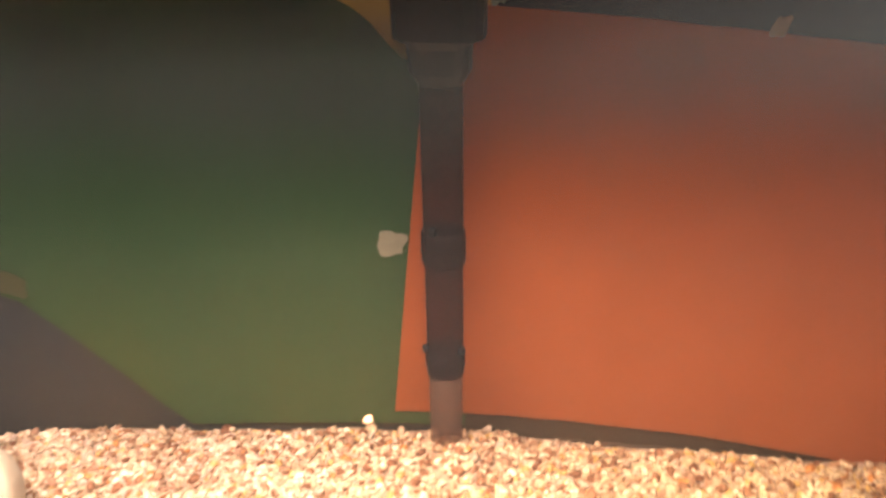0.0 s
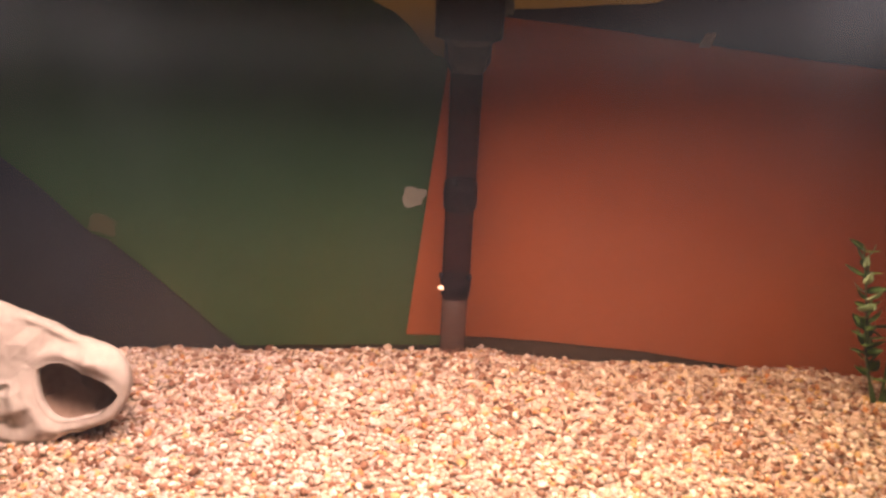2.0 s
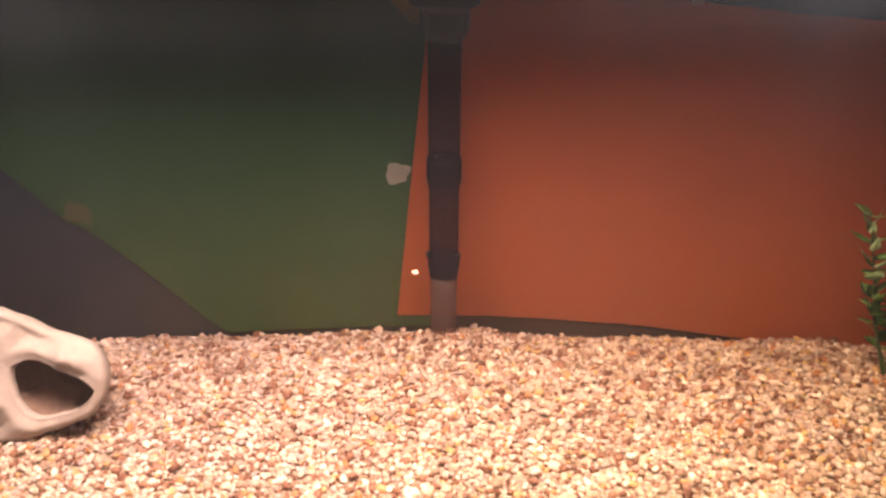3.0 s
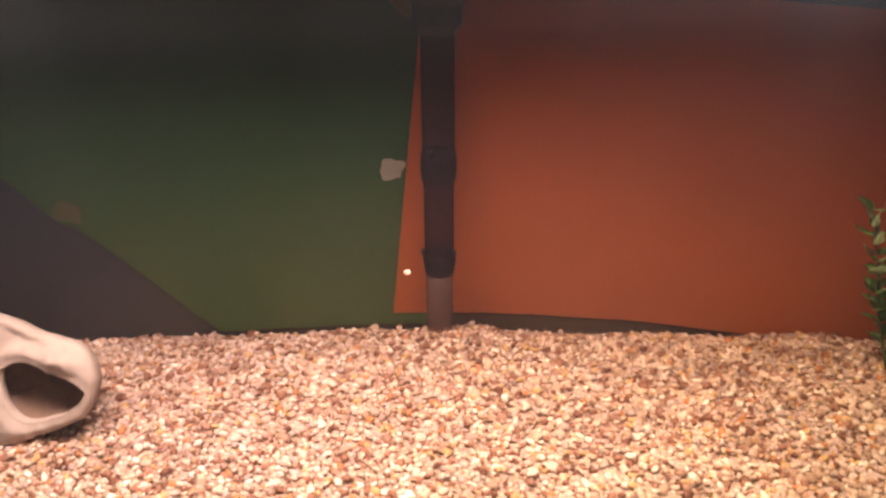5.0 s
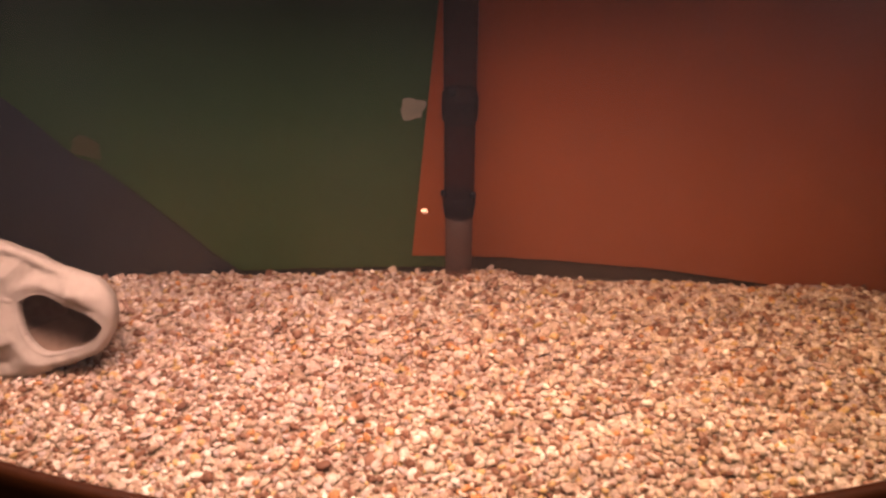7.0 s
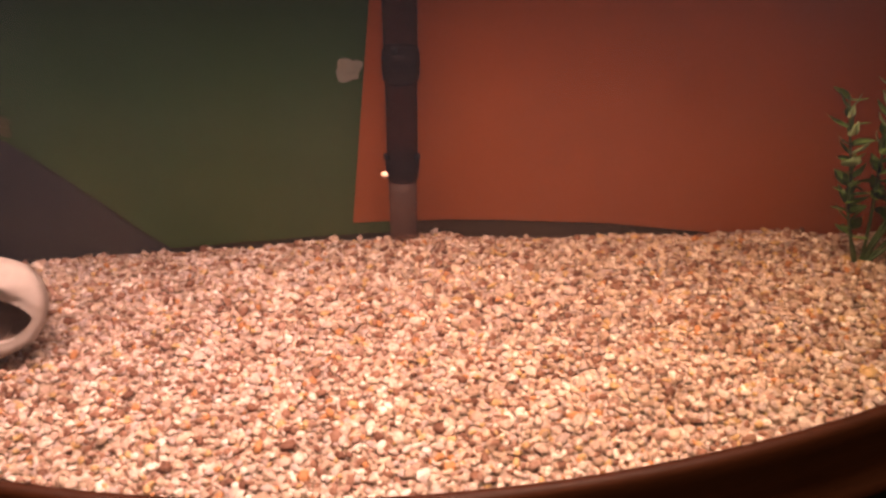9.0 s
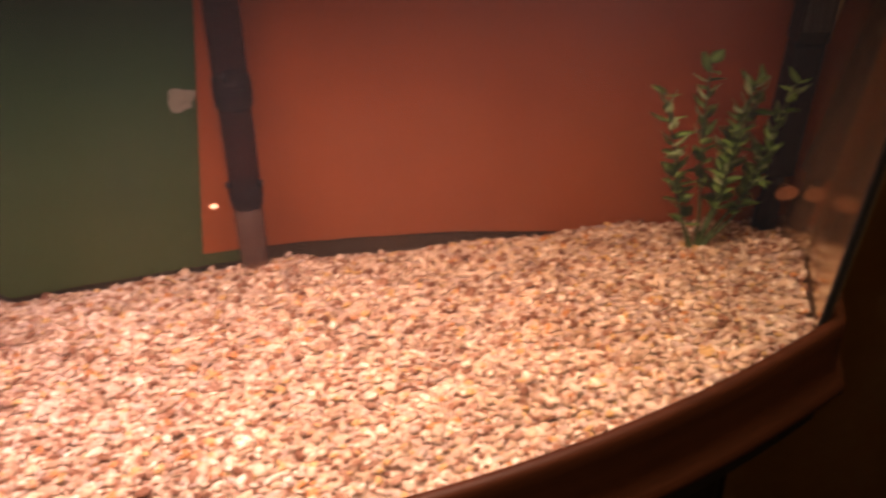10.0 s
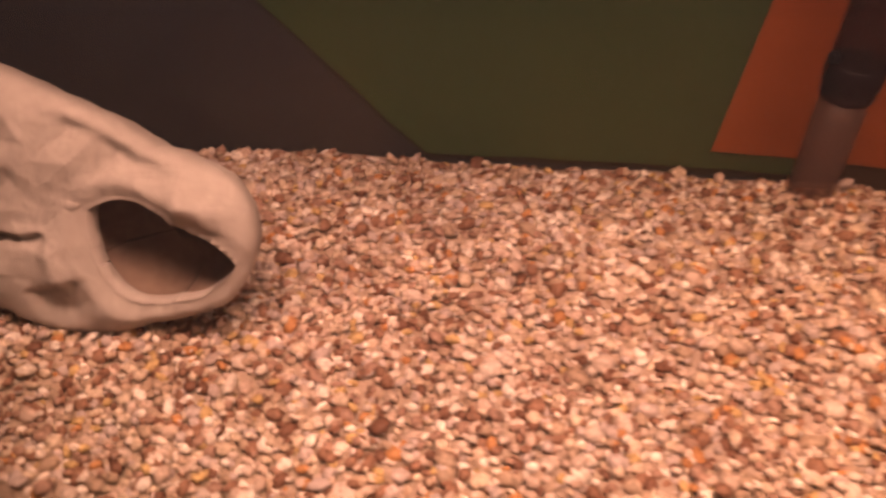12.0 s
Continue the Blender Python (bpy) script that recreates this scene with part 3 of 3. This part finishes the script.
# broken ledges on the stone's face: two ends (u, v), depth and how far the hollow runs on below
LEDGES = [((-0.2851, 0.0590), (-0.3039, 0.0345), 0.0034, 0.014), ((-0.3050, 0.0350), (-0.2740, 0.0366), 0.0046, 0.015),
          ((-0.2820, 0.0145), (-0.2530, 0.0245), 0.0032, 0.012), ((-0.3260, 0.0340), (-0.3080, 0.0190), 0.0022, 0.010)]


def ledge(u, v):
    """How far the face is hollowed at (u, v) under its broken ledges."""
    deep = 0.0
    for (u0, v0), (u1, v1), depth, run in LEDGES:
        du, dv = u1 - u0, v1 - v0
        size = math.hypot(du, dv)
        t = ((u - u0) * du + (v - v0) * dv) / size ** 2
        below = ((u - u0) * dv - (v - v0) * du) / size * (1 if du > 0 else -1)
        if below > -0.001:
            deep += depth * smoothstep(-0.0014, 0.0022, below + 0.0012 * noise.noise((u * 150, v * 150, 2.2))) * math.exp(-max(0, below) / run) * smoothstep(-0.12, 0.1, t) * smoothstep(1.12, 0.9, t)
    return deep


def stone_cave():
    """A hollow lump: an uneven outline swelling to the front and back of a leaning plane, with a mouth cut through its front."""
    cx, cs, hx, hs = -0.262, 0.048, -0.2350, 0.0320
    nrm, up = Vector((0, -1, 0.45)).normalized(), Vector((0, 0.45, 1)).normalized()
    base = Vector((0, -0.149, 0.0))
    bm = bmesh.new()
    na = 216

    def edge(rows, deg):
        return between(rows, deg)

    def place(u, v, w):
        """u along the length, v up the leaning face, w out of it; what lies behind the face sinks towards the gravel."""
        return base + Vector((u, 0, 0)) + up * v + (nrm if w > 0 else Vector((0, -0.84, 0.54))) * w

    front_turns = [math.asin((0.03 + 0.94 * j / 57) ** (1 / 0.46)) for j in range(58)]
    last = front_turns[-1]
    turns = front_turns + [last + (math.pi / 2 - last) * j / 5 for j in range(1, 6)] + [math.pi / 2 * (1 + j / 30) for j in range(1, 30)]
    rows = []
    for phi in turns:
        row = []
        for i in range(na):
            deg = -180 + 360 * i / na
            c = math.cos(phi)
            r = edge(ROCK_EDGE, deg) * math.sin(phi) ** (0.46 if c > 0 else 0.85)
            w = 0.012 * (abs(c) ** 0.8) if c > 0 else -0.058 * abs(c) ** 0.85
            u, v = cx - 0.016 * max(0, -c) + r * math.cos(radians(deg)), cs + r * math.sin(radians(deg))
            row.append([u, v, w])
        rows.append(row)
    verts = []
    mouth = []
    for row in rows:
        line, flags = [], []
        phi = turns[len(verts)]
        far = math.sin(phi)
        lie = smoothstep(0.05, 0.4, far) * smoothstep(1.0, 0.9, far) if phi > math.pi / 2 else 1 - smoothstep(0.74, 0.98, far ** 0.46)
        for u, v, w in row:
            hd = math.degrees(math.atan2(v - hs, u - hx))
            k = math.hypot(u - hx, v - hs) / edge(HOLE_EDGE, hd)
            n2 = noise.noise((u * 60, v * 60, w * 60 + 9.0))
            keep = smoothstep(1.05, 1.7, k) if w > 0 else 1
            chip = max(0, noise.noise((u * 45 + 3, v * 70 - u * 30, w * 40)) - 0.35)
            relief = facet(u + 0.3 * v, v + 0.15 * w, 0.0270, 4) * 0.0120 + facet(u - 0.4 * v, v + 0.2 * w, 0.0125, 9) * 0.0054 + 0.0005 * n2 - 0.003 * chip
            if w > 0:
                relief -= ledge(u, v)
            else:
                relief = 0.5 * min(relief, 0)
            w += relief * keep * lie
            if w > 0:
                # the mouth's edge is cut back all round
                w -= 0.0034 * (1 - smoothstep(1.0, 1.38, k)) * (0.6 + 0.4 * smoothstep(-0.225, -0.245, u))
            line.append(bm.verts.new(place(u, v, w)))
            flags.append((k, u, v, w))
        verts.append(line)
        mouth.append(flags)
    front, rear = bm.verts.new(place(cx, cs, 0.012)), bm.verts.new(place(cx, cs, -0.060))
    for j in range(len(verts) - 1):
        for i in range(na):
            q = [(j, i), (j + 1, i), (j + 1, (i + 1) % na), (j, (i + 1) % na)]
            inside = all(mouth[a][b][0] < 1.0 and mouth[a][b][3] > -0.002 for a, b in q)
            if not inside:
                bm.faces.new([verts[a][b] for a, b in q])
    for i in range(na):
        q = (front, verts[0][i], verts[0][(i + 1) % na])
        if mouth[0][i][0] > 1.0 or mouth[0][(i + 1) % na][0] > 1.0:
            bm.faces.new(q)
        bm.faces.new((rear, verts[-1][(i + 1) % na], verts[-1][i]))
    bmesh.ops.delete(bm, geom=[v for v in bm.verts if not v.link_faces], context="VERTS")
    bmesh.ops.recalc_face_normals(bm, faces=bm.faces)
    rim = [e for e in bm.edges if len(e.link_faces) == 1]
    rim_verts = {v for e in rim for v in e.verts}
    ring = []
    for v in rim_verts:
        d = v.co - base
        ring.append((math.degrees(math.atan2(d.dot(up) - hs, d.x - hx)), d.dot(nrm), v))
    ring.sort(key=lambda q: q[0])
    for i, (deg, _, v) in enumerate(ring):
        w = sum(ring[(i + k) % len(ring)][1] for k in range(-5, 6)) / 11
        r = edge(HOLE_EDGE, deg)
        v.co = place(hx + r * math.cos(radians(deg)), hs + r * math.sin(radians(deg)), w)
    # the wall of the mouth, then the hollow behind it, its shade painted in darker stone
    edges = rim
    back = Vector((0, 0.95, -0.25)).normalized()
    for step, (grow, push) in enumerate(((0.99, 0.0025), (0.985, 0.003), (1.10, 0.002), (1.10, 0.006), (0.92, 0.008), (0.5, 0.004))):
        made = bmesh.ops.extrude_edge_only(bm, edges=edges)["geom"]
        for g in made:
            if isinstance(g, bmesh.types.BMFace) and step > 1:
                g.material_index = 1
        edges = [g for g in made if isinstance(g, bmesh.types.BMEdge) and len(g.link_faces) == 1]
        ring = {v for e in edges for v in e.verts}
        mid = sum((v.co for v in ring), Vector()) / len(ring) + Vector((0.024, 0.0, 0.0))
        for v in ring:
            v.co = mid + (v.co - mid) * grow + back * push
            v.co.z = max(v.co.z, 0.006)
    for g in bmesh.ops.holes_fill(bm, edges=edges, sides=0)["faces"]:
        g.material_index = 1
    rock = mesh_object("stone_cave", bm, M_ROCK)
    rock.data.materials.append(M_ROCK_SHADED)
    return tagged(rock, "pale grey-beige stone cave with a dark rounded mouth on the gravel", "cave ornament")


stone_cave()


# ---- the plastic plant ----
def leaf_mesh(name, length, width, curl, material):
    bm = bmesh.new()
    n = 6
    rows = []
    for i in range(n + 1):
        t = i / n
        w = width * math.sin(math.pi * min(1, 0.08 + 0.92 * t) ** 0.8) * 0.5
        z = curl * (t * t) * length
        rows.append([bm.verts.new((t * length, s * w, z + abs(s) * w * 0.35)) for s in (-1, 0, 1)])
    for a, b in zip(rows, rows[1:]):
        for k in (0, 1):
            bm.faces.new((a[k], b[k], b[k + 1], a[k + 1]))
    bmesh.ops.solidify(bm, geom=list(bm.faces), thickness=0.0004)
    me = bpy.data.meshes.new(name)
    bm.normal_update()
    bm.to_mesh(me)
    bm.free()
    me.materials.append(material)
    for p in me.polygons:
        p.use_smooth = True
    return me


LEAF_MESHES = [leaf_mesh("leaf", 0.0140, 0.0054, 0.40, M_LEAF), leaf_mesh("leaf", 0.0145, 0.0058, -0.15, M_LEAF), leaf_mesh("leaf", 0.0120, 0.0082, 0.2, M_LEAF),
               leaf_mesh("leaf", 0.0145, 0.0056, 0.60, M_LEAF_PALE), leaf_mesh("leaf", 0.0150, 0.0095, 0.1, M_LEAF_PALE)]


def tube_along(points, r0, r1, sides=7):
    bm = bmesh.new()
    rings = []
    for i, p in enumerate(points):
        d = (points[min(i + 1, len(points) - 1)] - points[max(i - 1, 0)]).normalized()
        a = d.cross(Vector((0.3, 1, 0.1))).normalized()
        b = d.cross(a)
        r = r0 + (r1 - r0) * i / (len(points) - 1)
        rings.append([bm.verts.new(p + a * r * math.cos(2 * math.pi * k / sides) + b * r * math.sin(2 * math.pi * k / sides)) for k in range(sides)])
    for p, q in zip(rings, rings[1:]):
        for k in range(sides):
            bm.faces.new((p[k], p[(k + 1) % sides], q[(k + 1) % sides], q[k]))
    bm.faces.new(rings[0][::-1])
    bm.faces.new(rings[-1])
    return bm


def plant():
    rnd = random.Random(11)
    root = Vector((0.2915, -0.081, -0.004))
    p = empty("aquarium_plant", Matrix.Translation(root))
    tagged(p, "green plastic aquarium plant with small paired leaves in the gravel", "plant")
    tips = [(-0.033, -0.006, 0.124), (0.003, 0.010, 0.134), (0.024, -0.004, 0.121), (0.034, 0.006, 0.119), (0.056, -0.002, 0.119), (0.042, -0.010, 0.078),
            (0.016, -0.012, 0.098), (-0.016, 0.004, 0.062), (0.030, 0.010, 0.096)]
    for k, tip in enumerate(tips):
        tip = Vector(tip)
        out = Vector((tip.x, tip.y, 0)) * 0.55
        pts = []
        for i in range(15):
            t = i / 14
            pos = out * min(1, t * 2.6) ** 0.8 * 0.9 + (Vector((tip.x, tip.y, 0)) - out * 0.9) * t * t
            pos = pos + Vector((0.0016 * math.sin(5 * t + k), 0.0016 * math.cos(4 * t + 2 * k), tip.z * t))
            pts.append(pos)
        stem = part("stem", tube_along(pts, 0.0012, 0.0005), M_STEM, p)
        pairs = int(tip.z / 0.0086)
        for j in range(pairs):
            t = 0.34 + 0.66 * (j + 0.6) / pairs
            f = t * 14
            i = min(13, int(f))
            at = pts[i].lerp(pts[i + 1], f - i)
            turn = (j % 2) * 90 + rnd.uniform(-25, 25) + 20 * k
            for s in (0, 180):
                low = t < 0.55
                me = LEAF_MESHES[rnd.choice((2, 2, 1, 2)) if low else rnd.choice((0, 1, 0, 3, 3, 2))]
                leaf = new("leaf", me)
                leaf.parent = stem
                size = rnd.uniform(0.74, 1.12) * (1.0 if low else 0.95)
                leaf.matrix_local = Matrix.Translation(at) @ pose(0, 0, 0, rnd.uniform(-25, 25), -rnd.uniform(2, 40), turn + s) @ Matrix.Scale(size, 4)
    # the broad pale leaf that faces the front
    big = new("leaf", LEAF_MESHES[4])
    big.parent = p
    big.matrix_local = Matrix.Translation((-0.020, -0.010, 0.082)) @ pose(0, 0, 0, 60, -10, 200)


plant()


# ---- a sinking pellet ----
def pellet():
    bm = bmesh.new()
    bmesh.ops.create_icosphere(bm, subdivisions=2, radius=0.0018)
    for v in bm.verts:
        v.co *= 1 + 0.3 * noise.noise(v.co * 600)
        v.co.z *= 0.65
    ob = mesh_object("food_pellet", bm, M_FLAKE)
    ob.location = FLAKE
    tagged(ob, "tiny orange and white food pellet sinking in the water", "fish food")


FLAKE = (0.0, -0.189, 0.137)
pellet()


# ---- gravel ----
def in_tank(x, y, margin=0.003):
    return 0.5 * margin - x_west(y) < x < x_side(y) - 0.5 * margin and y_front(x) + margin < y < y_back(x) - margin - 0.0005


def gravel():
    bm = bmesh.new()
    nx, ny = 150, 60
    grid = []
    for i in range(nx + 1):
        col = []
        for j in range(ny + 1):
            s = j / ny
            # the side lines taper from the back to the front
            east = x_side(SIDE_YS[0] + (SIDE_YS[-1] - SIDE_YS[0]) * s) - 0.001
            west = x_west(WEST_YS[0] + (WEST_YS[-1] - WEST_YS[0]) * s) - 0.001
            x = -west + (west + east) * i / nx
            y0, y1 = y_front(x) + 0.001, y_back(x) - 0.001
            y = y0 + (y1 - y0) * s
            col.append(bm.verts.new((x, y, gravel_height(x, y) - 0.0012)))
        grid.append(col)
    for a, b in zip(grid, grid[1:]):
        for j in range(ny):
            bm.faces.new((a[j], b[j], b[j + 1], a[j + 1]))
    border = [e for e in bm.edges if len(e.link_faces) == 1]
    made = bmesh.ops.extrude_edge_only(bm, edges=border)["geom"]
    for v in [g for g in made if isinstance(g, bmesh.types.BMVert)]:
        v.co.z = -0.034
    bed = mesh_object("gravel_bed", bm, M_BED)
    tagged(bed, "bed of mixed beige, pink-grey and brown gravel", "gravel", kind="structure")

    rng = np.random.default_rng(5)
    base = bmesh.new()
    bmesh.ops.create_icosphere(base, subdivisions=1, radius=1.0)
    base.verts.ensure_lookup_table()
    ico = np.array([v.co[:] for v in base.verts])
    faces = np.array([[v.index for v in f.verts] for f in base.faces])
    base.free()
    shapes = []
    for k in range(14):
        d = np.array([1 + 0.20 * noise.noise(Vector(v) * 1.3 + Vector((k * 7.3, 0, 0))) + 0.08 * noise.noise(Vector(v) * 2.9 + Vector((0, k * 5.1, 0))) for v in ico])
        q = ico * d[:, None]
        for _ in range(3):
            # worn flats
            nrm = rng.normal(size=3)
            nrm /= np.linalg.norm(nrm)
            h = q @ nrm
            q = q - np.outer(np.maximum(0, h - 0.62), nrm) * 0.92
        shapes.append(q)

    spots = []
    step = 0.0034
    y = -0.262
    while y < 0.0:
        x = -0.40
        while x < 0.37:
            px, py = x + rng.uniform(-0.5, 0.5) * step, y + rng.uniform(-0.5, 0.5) * step
            if in_tank(px, py, 0.0028):
                spots.append((px, py, rng.uniform(-0.0018, 0.0006)))
            x += step
        y += step * 0.92
    for _ in range(7000):
        px, py = rng.uniform(-0.40, 0.37), rng.uniform(-0.262, 0)
        if in_tank(px, py, 0.0032):
            spots.append((px, py, rng.uniform(0.0004, 0.0018)))

    def stone(px, py, dz):
        a = rng.lognormal(math.log(0.00262), 0.28)
        a = min(a, 0.0054)
        s = np.array([a, a * rng.uniform(0.6, 0.9), a * rng.uniform(0.40, 0.62)])
        rot = np.array(Euler((rng.normal(0, 0.33), rng.normal(0, 0.33), rng.uniform(0, 6.28))).to_matrix())
        return int(rng.integers(14)), s, rot, np.array((px, py, gravel_height(px, py) + dz))

    near = [s for s in spots if -0.20 < s[0] < 0.02 and s[1] < y_front(s[0]) + 0.045 and s[2] > 0.0003][:300]
    near_set = set(near)
    V, F, count = [], [], 0
    for s in spots:
        if s in near_set:
            continue
        k, sz, rot, at = stone(*s)
        V.append((shapes[k] * sz) @ rot.T + at)
        F.append(faces + count)
        count += len(ico)
    V, F = np.concatenate(V), np.concatenate(F)
    me = bpy.data.meshes.new("pebbles")
    me.vertices.add(len(V))
    me.vertices.foreach_set("co", V.astype(np.float32).ravel())
    me.loops.add(F.size)
    me.loops.foreach_set("vertex_index", F.astype(np.int32).ravel())
    me.polygons.add(len(F))
    me.polygons.foreach_set("loop_start", np.arange(0, F.size, 3, dtype=np.int32))
    me.polygons.foreach_set("use_smooth", np.ones(len(F), dtype=bool))
    me.update(calc_edges=True)
    me.materials.append(M_PEBBLES)
    tagged(new("pebbles", me), kind="stuff").parent = bed

    singles = []
    for k in range(14):
        one = bpy.data.meshes.new("pebble")
        one.from_pydata([tuple(v) for v in shapes[k]], [], [tuple(int(i) for i in f) for f in faces])
        one.materials.append(M_PEBBLE)
        one.polygons.foreach_set("use_smooth", np.ones(len(faces), dtype=bool))
        one.update()
        singles.append(one)
    for s in near:
        k, sz, rot, at = stone(*s)
        ob = new("pebble", singles[k])
        ob.matrix_world = Matrix.Translation(at) @ Matrix(rot.tolist()).to_4x4() @ Matrix.Diagonal((*sz, 1))
        ob.parent = bed


gravel()
